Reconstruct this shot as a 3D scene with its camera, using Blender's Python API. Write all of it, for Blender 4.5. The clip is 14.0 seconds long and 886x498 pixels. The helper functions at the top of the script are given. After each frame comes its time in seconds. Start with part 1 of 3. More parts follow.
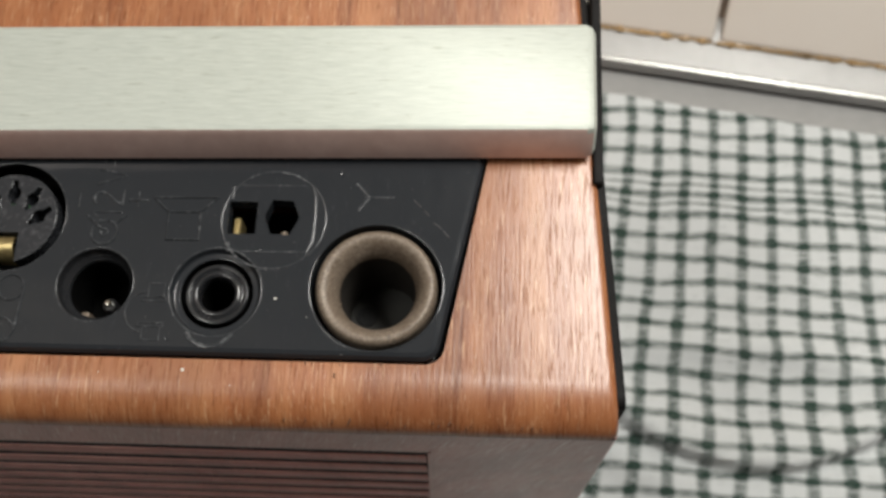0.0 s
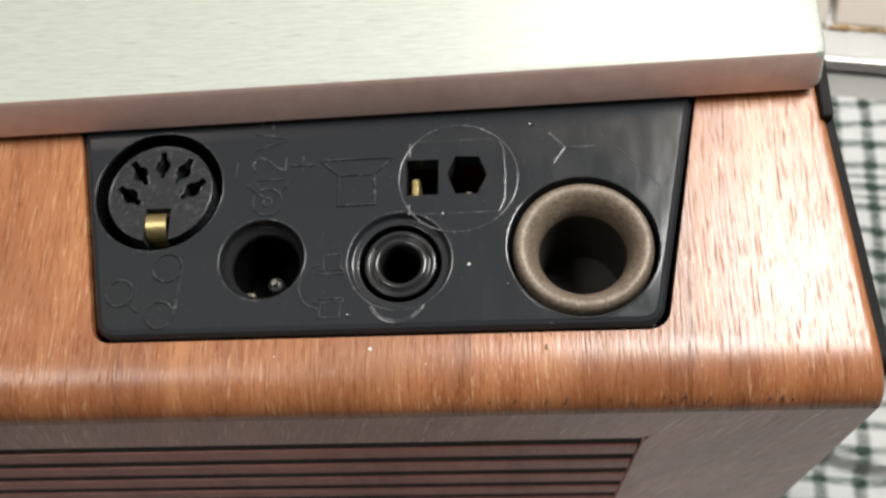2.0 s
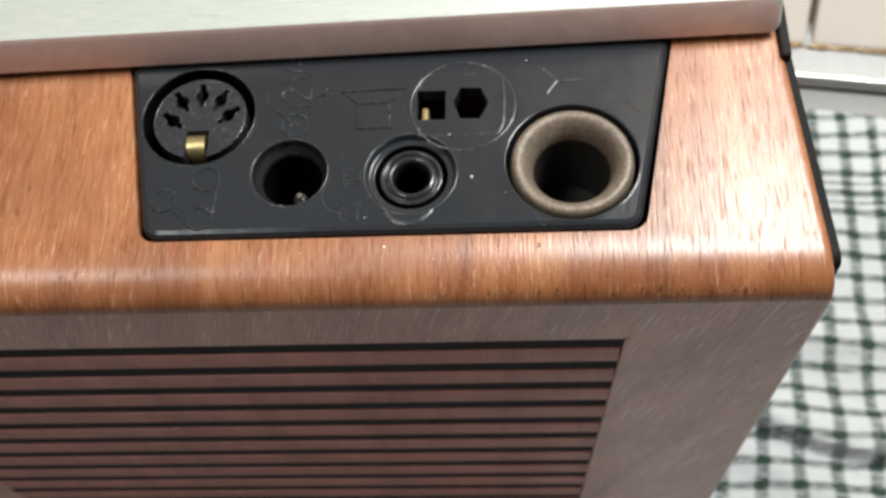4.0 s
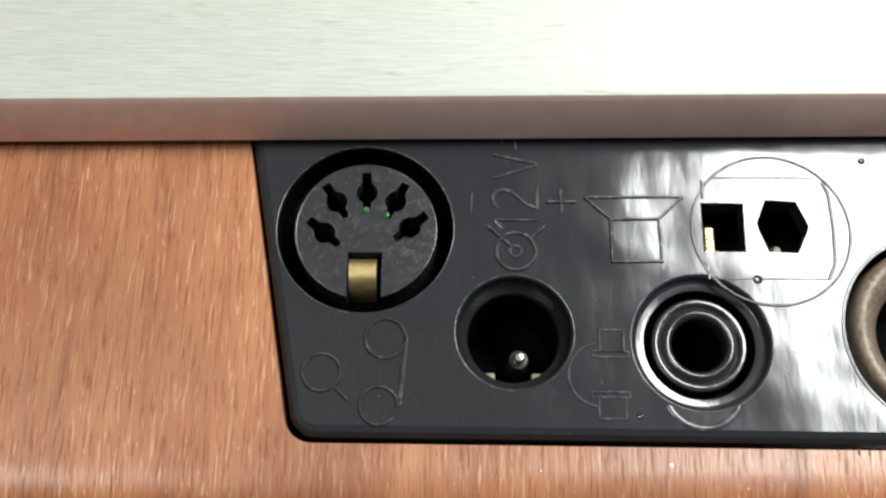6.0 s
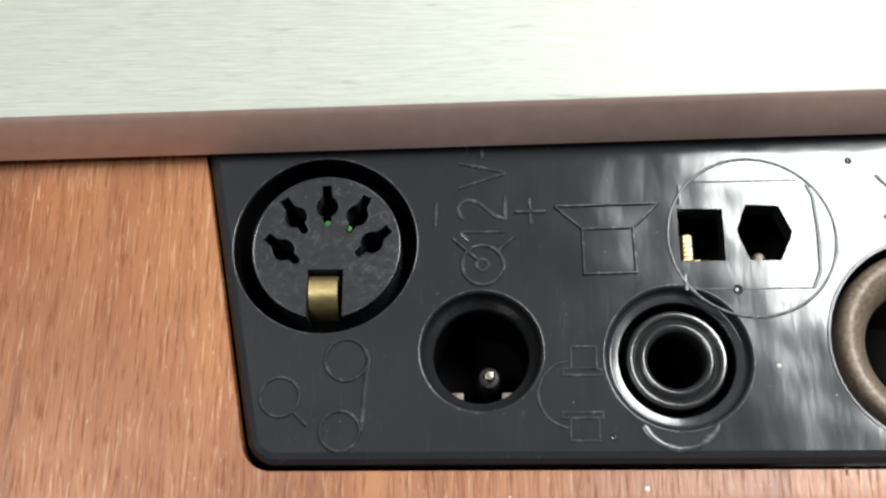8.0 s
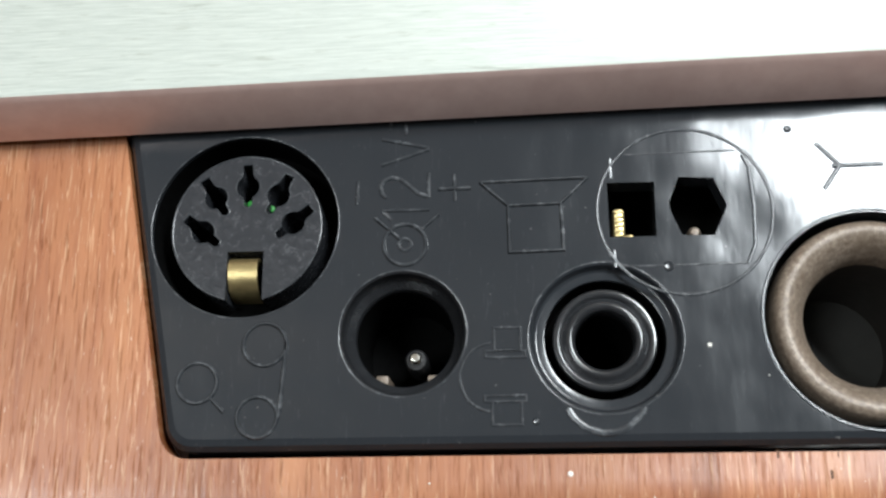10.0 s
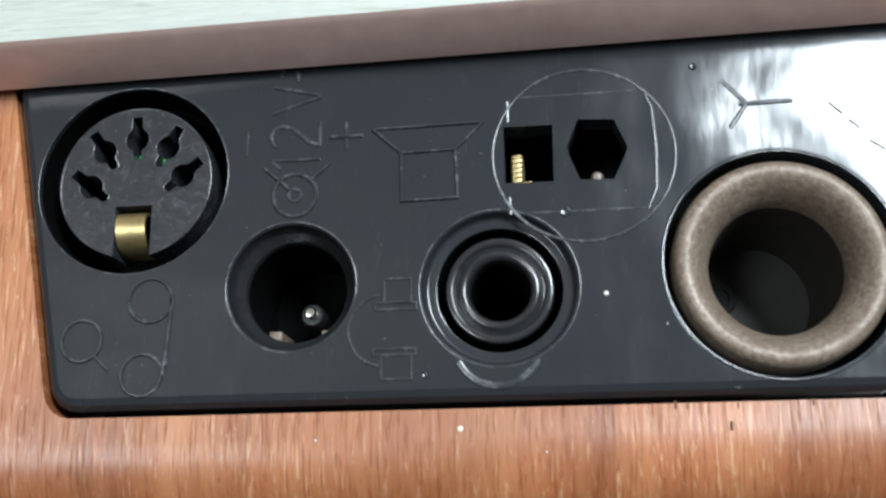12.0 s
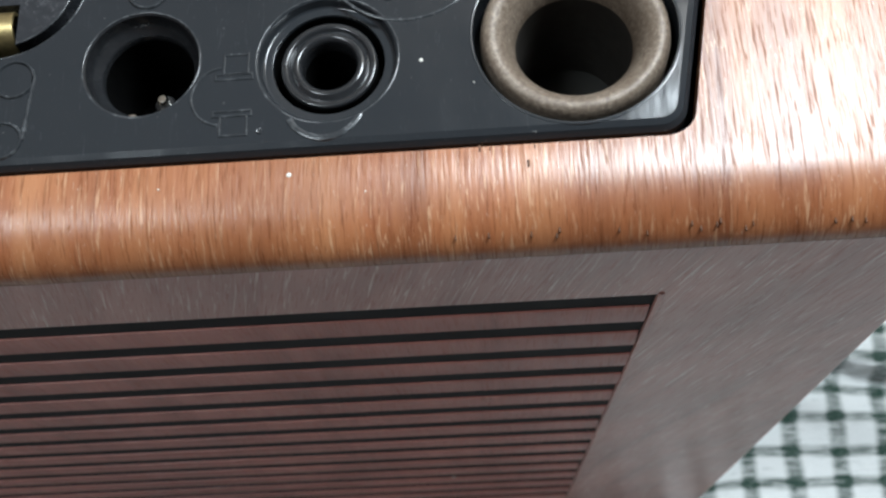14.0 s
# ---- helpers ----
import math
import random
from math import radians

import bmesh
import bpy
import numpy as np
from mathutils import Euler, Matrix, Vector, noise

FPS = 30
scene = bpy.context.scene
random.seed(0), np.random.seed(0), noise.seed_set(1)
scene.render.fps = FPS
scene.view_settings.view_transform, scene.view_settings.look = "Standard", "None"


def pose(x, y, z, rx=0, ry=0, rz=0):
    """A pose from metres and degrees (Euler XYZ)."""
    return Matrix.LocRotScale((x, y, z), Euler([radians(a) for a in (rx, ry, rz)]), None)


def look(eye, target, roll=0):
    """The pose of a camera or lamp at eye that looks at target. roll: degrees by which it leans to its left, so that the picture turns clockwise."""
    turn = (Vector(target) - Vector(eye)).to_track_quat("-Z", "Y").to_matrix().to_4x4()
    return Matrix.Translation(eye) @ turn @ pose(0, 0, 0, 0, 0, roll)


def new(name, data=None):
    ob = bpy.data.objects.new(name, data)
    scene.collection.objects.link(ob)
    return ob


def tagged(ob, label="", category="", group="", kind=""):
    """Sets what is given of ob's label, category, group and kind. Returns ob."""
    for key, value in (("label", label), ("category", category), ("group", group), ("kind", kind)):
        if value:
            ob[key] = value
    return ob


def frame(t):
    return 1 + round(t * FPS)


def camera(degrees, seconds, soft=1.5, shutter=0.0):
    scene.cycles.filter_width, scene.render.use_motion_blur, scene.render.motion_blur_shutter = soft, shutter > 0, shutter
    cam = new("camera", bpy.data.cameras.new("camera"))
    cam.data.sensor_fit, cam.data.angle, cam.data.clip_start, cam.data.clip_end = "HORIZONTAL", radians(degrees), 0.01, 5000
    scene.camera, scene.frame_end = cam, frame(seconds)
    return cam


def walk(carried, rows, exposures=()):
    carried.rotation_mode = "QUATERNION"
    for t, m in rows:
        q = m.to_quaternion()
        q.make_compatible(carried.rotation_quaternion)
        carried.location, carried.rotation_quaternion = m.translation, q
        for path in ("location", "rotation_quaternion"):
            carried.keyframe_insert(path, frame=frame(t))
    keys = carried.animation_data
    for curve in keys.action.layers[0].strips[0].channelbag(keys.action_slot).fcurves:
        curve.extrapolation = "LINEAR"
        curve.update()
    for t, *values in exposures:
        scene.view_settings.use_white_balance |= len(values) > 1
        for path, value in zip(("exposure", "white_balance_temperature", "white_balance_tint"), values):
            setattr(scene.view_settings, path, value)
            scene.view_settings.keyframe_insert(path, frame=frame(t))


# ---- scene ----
cam = camera(44.0, 14.0, 2.3)
cam.data.dof.use_dof, cam.data.dof.focus_distance, cam.data.dof.aperture_fstop = True, 0.1, 64
H = 0.168  # height of the radio's top over the counter
PATH = [
    (0, (0.06975, -0.03672, 0.13327), (0.06890, -0.02957, 0.11461), -5.1),
    (0.5, (0.04983, -0.03238, 0.12394), (0.04898, -0.02512, 0.10533), -5),
    (1, (0.04545, -0.03410, 0.11906), (0.04450, -0.02671, 0.10050), -6.9),
    (1.5, (0.04589, -0.03354, 0.11529), (0.04459, -0.02613, 0.09676), -10.1),
    (2, (0.04920, -0.04060, 0.11353), (0.04762, -0.03262, 0.09526), -12.1),
    (4.5, (0.04828, -0.06554, 0.12183), (0.04690, -0.05652, 0.10403), -8.6),
    (5, (0.02615, -0.03733, 0.11479), (0.02563, -0.02934, 0.09646), -3.1),
    (5.5, (0.01370, -0.02134, 0.09363), (0.01353, -0.01422, 0.07494), -0.6),
    (6, (0.01276, -0.01605, 0.09029), (0.01267, -0.00939, 0.07143), -0),
    (6.5, (0.01545, -0.01382, 0.08771), (0.01517, -0.00739, 0.06877), -2.4),
    (7, (0.01538, -0.01434, 0.08746), (0.01510, -0.00779, 0.06856), -2.3),
    (7.5, (0.01611, -0.01314, 0.08740), (0.01571, -0.00668, 0.06848), -3.6),
    (10, (0.02770, -0.01005, 0.08428), (0.02635, -0.00431, 0.06517), -14.1),
    (10.5, (0.02679, -0.00405, 0.08911), (0.02565, 0.00095, 0.06978), -14),
    (11, (0.02756, -0.00582, 0.08760), (0.02618, -0.00056, 0.06836), -16),
    (11.5, (0.03225, -0.00876, 0.08228), (0.03070, -0.00333, 0.06310), -17.2),
    (12, (0.03863, -0.01111, 0.07966), (0.03661, -0.00581, 0.06048), -22.4),
    (12.5, (0.04551, -0.02827, 0.09517), (0.04371, -0.02172, 0.07636), -17.2),
    (13, (0.05483, -0.03376, 0.07963), (0.05219, -0.02685, 0.06105), -23.2),
    (13.5, (0.05026, -0.04210, 0.07836), (0.04873, -0.03469, 0.05984), -15),
    (14, (0.04841, -0.04061, 0.07894), (0.04727, -0.03337, 0.06033), -11.6),
]

walk(cam, [(t, look((e[0], e[1], e[2] + H), (g[0], g[1], g[2] + H), r)) for t, e, g, r in PATH],
     ((0, -0.5, 6500, 9), (0.5, -0.38, 6500, 9), (1.0, -0.22, 6500, 9), (2.2, -0.1, 6400, 9), (4.6, 0.06, 6200, 7),
      (5.5, -0.04, 6200, 6), (7.5, -0.1, 6200, 6), (10, 0.04, 5850, 6), (12, 0.06, 5600, 4), (14, 0.0, 5600, 4)))

# ---- light: an added overhead fill and a lamp by the tiled wall over the counter ----
world = bpy.data.worlds.new("world")
scene.world = world
world.use_nodes = True
world.node_tree.nodes["Background"].inputs[0].default_value = (0.9, 0.95, 1, 1)
world.node_tree.nodes["Background"].inputs[1].default_value = 0.05


def area_lamp(name, eye, target, sx, sy, watts, colour):
    data = bpy.data.lights.new(name, "AREA")
    data.shape, data.size, data.size_y, data.energy, data.color = "RECTANGLE", sx, sy, watts, colour
    ob = new(name, data)
    ob.matrix_world = look(eye, target)
    return ob


# unseen lamp, added to lift the left wood and the general level
area_lamp("overhead_fill", (-0.85, -0.2, 2.35), (-0.7, -0.1, 0), 0.7, 0.3, 17.5, (1.0, 0.985, 0.93))
area_lamp("counter_lamp", (0.25, 0.18, H + 0.45), (0.06, 0.02, H), 0.215, 0.14, 4.4, (1.0, 0.985, 0.94))


# ---- materials ----
class Nodes:
    """A small wrapper to write node materials in few lines."""

    def __init__(self, name, rough=0.5, metal=0.0, spec=0.5):
        self.m = bpy.data.materials.new(name)
        self.m.use_nodes = True
        self.t = self.m.node_tree
        self.b = self.t.nodes["Principled BSDF"]
        self.b.inputs["Roughness"].default_value = rough
        self.b.inputs["Metallic"].default_value = metal
        self.b.inputs["Specular IOR Level"].default_value = spec

    def put(self, socket, value):
        if isinstance(value, bpy.types.NodeSocket):
            self.t.links.new(value, socket)
        elif isinstance(value, (tuple, list)) and len(value) == 3 and socket.type == "RGBA":
            socket.default_value = (*value, 1)
        else:
            socket.default_value = value

    def coords(self):
        return self.t.nodes.new("ShaderNodeTexCoord").outputs["Object"]

    def math(self, op, a, b=0.0, c=0.0):
        n = self.t.nodes.new("ShaderNodeMath")
        n.operation = op
        for s, v in zip(n.inputs, (a, b, c)):
            self.put(s, v)
        return n.outputs[0]

    def split(self, v):
        n = self.t.nodes.new("ShaderNodeSeparateXYZ")
        self.put(n.inputs[0], v)
        return n.outputs

    def join(self, x, y, z=0.0):
        n = self.t.nodes.new("ShaderNodeCombineXYZ")
        for s, v in zip(n.inputs, (x, y, z)):
            self.put(s, v)
        return n.outputs[0]

    def scaled(self, v, s):
        n = self.t.nodes.new("ShaderNodeVectorMath")
        n.operation = "MULTIPLY"
        self.put(n.inputs[0], v)
        n.inputs[1].default_value = s
        return n.outputs[0]

    def noise(self, v, scale, detail=3.0, rough=0.55, warp=0.0):
        n = self.t.nodes.new("ShaderNodeTexNoise")
        self.put(n.inputs["Vector"], v)
        n.inputs["Scale"].default_value = scale
        n.inputs["Detail"].default_value = detail
        n.inputs["Roughness"].default_value = rough
        n.inputs["Distortion"].default_value = warp
        return n.outputs[0]

    def ramp(self, v, stops):
        n = self.t.nodes.new("ShaderNodeValToRGB")
        e = n.color_ramp.elements
        while len(e) < len(stops):
            e.new(0.5)
        for el, (p, c) in zip(e, stops):
            el.position = p
            el.color = (*c, 1) if isinstance(c, tuple) else (c, c, c, 1)
        self.put(n.inputs[0], v)
        return n.outputs[0]

    def mix(self, f, a, b, mode="MIX"):
        n = self.t.nodes.new("ShaderNodeMix")
        n.data_type, n.blend_type = "RGBA", mode
        self.put(n.inputs[0], f)
        self.put(n.inputs[6], a)
        self.put(n.inputs[7], b)
        return n.outputs[2]

    def bump(self, h, distance, strength=1.0, after=None):
        n = self.t.nodes.new("ShaderNodeBump")
        n.inputs["Strength"].default_value = strength
        n.inputs["Distance"].default_value = distance
        self.put(n.inputs["Height"], h)
        if after is not None:
            self.put(n.inputs["Normal"], after)
        return n.outputs[0]

    def done(self, colour=None, rough=None, normal=None):
        if colour is not None:
            self.put(self.b.inputs["Base Color"], colour)
        if rough is not None:
            self.put(self.b.inputs["Roughness"], rough)
        if normal is not None:
            self.put(self.b.inputs["Normal"], normal)
        return self.m


def wood_material(name, light, mid, dark, rough, slant, streaks, spec=0.5, coat=0.9, veins=0.3, fleck=(0.75, 0.49, 0.29), coat_ior=1.6, fleck_size=(3.4, 0.24)):
    n = Nodes(name, rough, 0, spec)
    x, y, z = n.split(n.coords())
    along = n.math("ADD", y, z)
    across = n.math("MULTIPLY_ADD", z, slant, x)
    v = n.join(n.math("MULTIPLY", across, 1000), n.math("MULTIPLY", along, 1000), 0.0)
    bands = n.noise(n.scaled(v, (0.16, 0.012, 1)), 1.0, 4, 0.6, 0.8)
    fibres = n.noise(n.scaled(v, (1.5, 0.09, 1)), 1.0, 4, 0.65, 0.3)
    pores = n.noise(n.scaled(v, (3.2, 0.2, 1)), 1.0, 2, 0.5)
    blotch = n.noise(n.scaled(v, (0.05, 0.05, 1)), 1.0, 2, 0.5)
    c = n.ramp(bands, [(0.32, dark), (0.5, mid), (0.70, light)])
    c = n.mix(n.ramp(fibres, [(0.35, 0.0), (0.7, 0.5)]), c, light)
    c = n.mix(n.ramp(fibres, [(0.22, 0.5), (0.42, 0.0)]), c, dark)
    c = n.mix(n.ramp(pores, [(0.30, 1.2 * veins), (0.40, 0.0)]), c, tuple(0.6 * q for q in dark))
    flecks = n.noise(n.scaled(v, (*fleck_size, 1)), 1.0, 3, 0.6, 0.9)
    c = n.mix(n.ramp(flecks, [(0.57, 0.0), (0.67, streaks)]), c, fleck)
    glints = n.noise(n.scaled(v, (5.0, 0.9, 1)), 1.0, 2, 0.6, 0.4)
    c = n.mix(n.ramp(glints, [(0.68, 0.0), (0.75, streaks)]), c, (0.82, 0.68, 0.54))
    c = n.mix(n.ramp(blotch, [(0.38, 0.0), (0.68, 0.5)]), c, tuple(0.62 * q for q in mid))
    r = n.math("MULTIPLY_ADD", fibres, 0.25, rough - 0.12)
    lines = n.noise(n.scaled(v, (4.0, 0.22, 1)), 1.0, 3, 0.6, 0.5)
    c = n.mix(n.ramp(lines, [(0.38, veins), (0.44, 0.0)]), c, tuple(0.5 * q for q in dark))
    open_pore = n.math("MULTIPLY", n.ramp(lines, [(0.38, 0.05), (0.44, 1.0)]), n.ramp(pores, [(0.30, 0.25), (0.42, 1.0)]))
    n.put(n.b.inputs["Coat Weight"], n.math("MULTIPLY", open_pore, coat))
    n.b.inputs["Coat Roughness"].default_value = 0.32
    n.b.inputs["Coat IOR"].default_value = coat_ior
    relief = n.bump(pores, 0.00006, 0.6, n.bump(fibres, 0.00005, 0.6))
    n.put(n.b.inputs["Coat Normal"], n.bump(pores, 0.00006, 0.6))
    return n.done(c, r, relief)


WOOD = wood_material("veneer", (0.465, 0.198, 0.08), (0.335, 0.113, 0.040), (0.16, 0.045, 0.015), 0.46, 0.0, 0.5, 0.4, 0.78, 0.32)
# slats and front: the veneer lightened and pinkened, standing in for reflected haze
SLAT_WOOD_LIFTED = wood_material("lifted_slat_veneer", (0.62, 0.24, 0.195), (0.52, 0.185, 0.15), (0.37, 0.12, 0.095), 0.5, 0.0, 0.2, 0.3, 0.3, 0.05)
WOOD_FRONT_HAZE = wood_material("hazed_front_veneer", (0.68, 0.33, 0.265), (0.57, 0.255, 0.20), (0.40, 0.165, 0.125), 0.42, -0.26, 0.9, 0.5, 0.6, 0.05, (0.88, 0.70, 0.62), 1.5, (3.0, 0.13))


def plain(name, colour, rough, metal=0.0, vary=0.25, scale=900, relief=0.00003, spec=0.5):
    n = Nodes(name, rough, metal, spec)
    v = n.coords()
    fine = n.noise(v, scale, 4, 0.6)
    wide = n.noise(v, scale * 0.12, 3, 0.6)
    c = n.mix(n.ramp(fine, [(0.3, 0.0), (0.75, vary)]), colour, tuple(min(1, q * 1.7 + 0.01) for q in colour))
    c = n.mix(n.ramp(wide, [(0.35, 0.0), (0.7, vary)]), c, tuple(0.55 * q for q in colour))
    r = n.math("MULTIPLY_ADD", wide, 0.22, rough - 0.11)
    return n.done(c, r, n.bump(fine, relief, 0.6))


def gloss_plastic():
    """Black moulded plastic with a slightly wavy face, hairline scuffs and dust."""
    n = Nodes("black_plastic", 0.16, 0, 0.55)
    v = n.coords()
    wave = n.noise(v, 85, 2, 0.45)
    ripple = n.noise(n.scaled(v, (1, 0.35, 1)), 420, 3, 0.6)
    scuff = n.noise(n.scaled(v, (1, 0.12, 1)), 2600, 3, 0.7, 1.5)
    dust = n.noise(v, 2300, 1, 0.4)
    c = n.mix(n.ramp(dust, [(0.78, 0.0), (0.82, 0.5)]), (0.024, 0.027, 0.031), (0.25, 0.25, 0.24))
    c = n.mix(n.ramp(scuff, [(0.62, 0.0), (0.8, 0.12)]), c, (0.3, 0.32, 0.34))
    r = n.math("MULTIPLY_ADD", ripple, 0.14, 0.08)
    return n.done(c, r, n.bump(wave, 0.0003, 1.0, n.bump(ripple, 0.00003, 0.8)))


PLASTIC = gloss_plastic()


def worn_plastic(name, base, pale, much, fine):
    """Black plastic whose raised edges are rubbed pale in places."""
    n = Nodes(name, 0.22, 0, 0.6)
    v = n.coords()
    rub = n.noise(v, fine, 3, 0.65, 0.5)
    patch = n.noise(v, fine * 0.2, 2, 0.5)
    f = n.math("MULTIPLY", n.ramp(rub, [(0.45, 0.0), (0.68, much)]), n.ramp(patch, [(0.35, 0.15), (0.6, 1.0)]))
    return n.done(n.mix(f, base, pale), n.math("MULTIPLY_ADD", rub, 0.25, 0.12), n.bump(rub, 0.00005, 0.7))


WORN = worn_plastic("worn_moulding", (0.03, 0.033, 0.037), (0.2, 0.21, 0.22), 0.42, 800)
INSERT = worn_plastic("worn_insert", (0.026, 0.028, 0.032), (0.13, 0.13, 0.14), 0.22, 1500)
PLASTIC_MATT = plain("matt_black_plastic", (0.012, 0.012, 0.013), 0.32, 0, 0.5, 1300, 0.00004)
# near-black colour without sheen puts the depth shade into gaps and bores
WELL_SHADE = plain("well_shade_black", (0.003, 0.003, 0.003), 0.8, 0, 0.2, 1500, 0.00001, 0.02)
PLASTIC_RING = plain("jack_plastic", (0.02, 0.021, 0.023), 0.16, 0, 0.3, 1500, 0.00002, 0.7)
DARK = plain("dark_inside", (0.006, 0.006, 0.006), 0.8)
GRILLE_CLOTH = plain("black_grille_backing", (0.010, 0.009, 0.010), 0.9)
BRASS = plain("brass", (0.50, 0.40, 0.19), 0.38, 0.9, 0.7, 1300, 0.00008)
NICKEL = plain("nickel", (0.72, 0.70, 0.62), 0.22, 1.0, 0.2, 1500)


def tarnished():
    n = Nodes("tarnished_bush", 0.5, 0.12)
    v = n.coords()
    fine = n.noise(v, 2600, 4, 0.7)
    wide = n.noise(v, 380, 3, 0.6, 0.6)
    c = n.ramp(fine, [(0.3, (0.11, 0.08, 0.06)), (0.5, (0.20, 0.158, 0.12)), (0.75, (0.34, 0.285, 0.225))])
    c = n.mix(n.ramp(wide, [(0.4, 0.0), (0.7, 0.6)]), c, (0.13, 0.095, 0.065))
    return n.done(c, n.math("MULTIPLY_ADD", wide, 0.3, 0.28), n.bump(fine, 0.00008, 0.7))


TARNISH = tarnished()
# floor and bore of the aerial socket: dark colours that hold the shade inside
FLOOR_SHADE = plain("socket_floor", (0.014, 0.013, 0.010), 0.6, 0.0, 0.5, 600)
BORE = plain("shaded_bore", (0.022, 0.018, 0.014), 0.7, 0.0, 0.6, 700, 0.0001)
GREEN = plain("green_wire", (0.03, 0.24, 0.03), 0.5)
DUST = plain("pale_dust", (0.8, 0.78, 0.7), 0.6)
SIDE_BLACK = plain("black_side", (0.012, 0.011, 0.011), 0.7, 0, 0.4, 800, 0.00003, 0.15)


def brushed():
    n = Nodes("brushed_aluminium", 0.42, 0.28)
    v = n.coords()
    line = n.noise(n.scaled(v, (1, 22, 22)), 260, 4, 0.7)
    spot = n.noise(n.scaled(v, (1, 6, 6)), 300, 3, 0.6)
    wide = n.noise(v, 30, 2, 0.5)
    c = n.mix(n.ramp(line, [(0.3, 0.0), (0.7, 1.0)]), (0.42, 0.45, 0.40), (0.60, 0.625, 0.565))
    c = n.mix(n.ramp(spot, [(0.60, 0.0), (0.72, 0.55)]), c, (0.33, 0.34, 0.28))
    c = n.mix(n.ramp(wide, [(0.35, 0.0), (0.7, 0.2)]), c, (0.48, 0.51, 0.48))
    r = n.math("MULTIPLY_ADD", line, 0.2, 0.44)
    return n.done(c, r, n.bump(line, 0.00002, 0.8))


METAL = brushed()
# pinkish colour stands in for warm light reflected in the handle's front face
HANDLE_EDGE = plain("edge_reflection_tint", (0.66, 0.47, 0.42), 0.42, 0.25, 0.3, 500, 0.00003)


def gingham():
    """White cotton with dark green checks: plain weave, a closer band of lines near the hem."""
    n = Nodes("checked_cotton", 0.9, 0, 0.2)
    v = n.coords()
    wob = n.noise(v, 55, 2, 0.5)
    x, y, z = n.split(v)
    # the checks spread and lean a little away from the hem
    down = n.math("MINIMUM", n.math("MAXIMUM", n.math("MULTIPLY_ADD", y, -11.76, 1.4), 0.0), 1.3)
    lean = n.math("MULTIPLY_ADD", x, -0.115, 0.02164)
    y = n.math("ADD", n.math("MULTIPLY_ADD", x, 0.05, y), -0.0758)
    x = n.math("ADD", n.math("MULTIPLY_ADD", down, lean, x), -0.112)
    x = n.math("MULTIPLY_ADD", n.math("SUBTRACT", wob, 0.5), 0.0025, x)
    y = n.math("MULTIPLY_ADD", n.math("SUBTRACT", n.noise(v, 40, 2, 0.5), 0.5), 0.005, y)

    def stripes(c, pitch, width):
        f = n.math("PINGPONG", c, pitch / 2)
        return n.ramp(n.math("DIVIDE", f, pitch), [(max(0, width - 0.07), 1.0), (width + 0.07, 0.0)])

    thick = n.noise(n.scaled(v, (0.25, 1, 1)), 150, 2, 0.5)
    y = n.math("MULTIPLY_ADD", n.math("SUBTRACT", thick, 0.5), 0.0022, y)
    cols = stripes(x, 0.0083, 0.17)
    rows = stripes(y, 0.0068, 0.155)
    closer = stripes(n.math("ADD", y, 0.0016), 0.0032, 0.16)
    band = n.math("MULTIPLY", n.math("GREATER_THAN", y, 0.022), n.math("LESS_THAN", y, 0.036))
    rows = n.math("MAXIMUM", rows, n.math("MULTIPLY", closer, n.math("MULTIPLY", band, 0.8)))
    weave = n.noise(n.scaled(v, (1, 1.8, 1)), 1700, 2, 0.6)
    ink = n.math("MULTIPLY", n.math("ADD", n.math("MULTIPLY", cols, 1.0), n.math("MULTIPLY", rows, 1.0)), 0.80)
    ink = n.math("ADD", ink, n.math("MULTIPLY", n.math("MULTIPLY", cols, rows), 0.1))
    wisp = n.noise(n.scaled(v, (0.3, 1.9, 1)), 800, 2, 0.6, 0.4)
    ink = n.math("MULTIPLY", ink, n.math("MULTIPLY_ADD", weave, 0.4, 0.78))
    ink = n.math("MULTIPLY", ink, n.ramp(wisp, [(0.36, 0.5), (0.54, 1.0)]))
    ink = n.math("ADD", ink, n.ramp(wisp, [(0.60, 0.0), (0.72, 0.3)]))
    c = n.mix(ink, (0.70, 0.72, 0.715), (0.008, 0.036, 0.021))
    c = n.mix(n.ramp(weave, [(0.4, 0.0), (0.8, 0.25)]), c, (0.45, 0.46, 0.48))
    return n.done(c, None, n.bump(weave, 0.0003, 0.7))


GINGHAM = gingham()
# paler than the ledge's own steel, for the highlight along its lip
LIP_HIGHLIGHT = plain("highlight_steel", (0.80, 0.80, 0.76), 0.25, 0.6, 0.15, 300)
STEEL = plain("grey_enamel_steel", (0.42, 0.415, 0.405), 0.34, 0.2, 0.15, 300)
TILE = plain("cream_glazed_tile", (0.84, 0.76, 0.68), 0.14, 0, 0.08, 60, 0.00002)
GROUT = plain("grey_grout", (0.52, 0.42, 0.34), 0.85, 0, 0.5, 500, 0.0002)
GRIME = plain("brown_grime", (0.46, 0.31, 0.16), 0.25, 0, 1.0, 420, 0.0006)
# colours of the unseen room, set to tint the light it bounces
CEILING_PAINT = plain("bounce_ceiling_paint", (0.76, 0.79, 0.82), 0.8, 0, 0.06, 6, 0.0002)
PAINT = plain("bounce_room_paint", (0.28, 0.215, 0.195), 0.8, 0, 0.06, 6, 0.0002)

# ---- mesh helpers (millimetres, measured from the radio's top) ----
TOP = Matrix.Translation((0, 0, H))
PLACE = {}


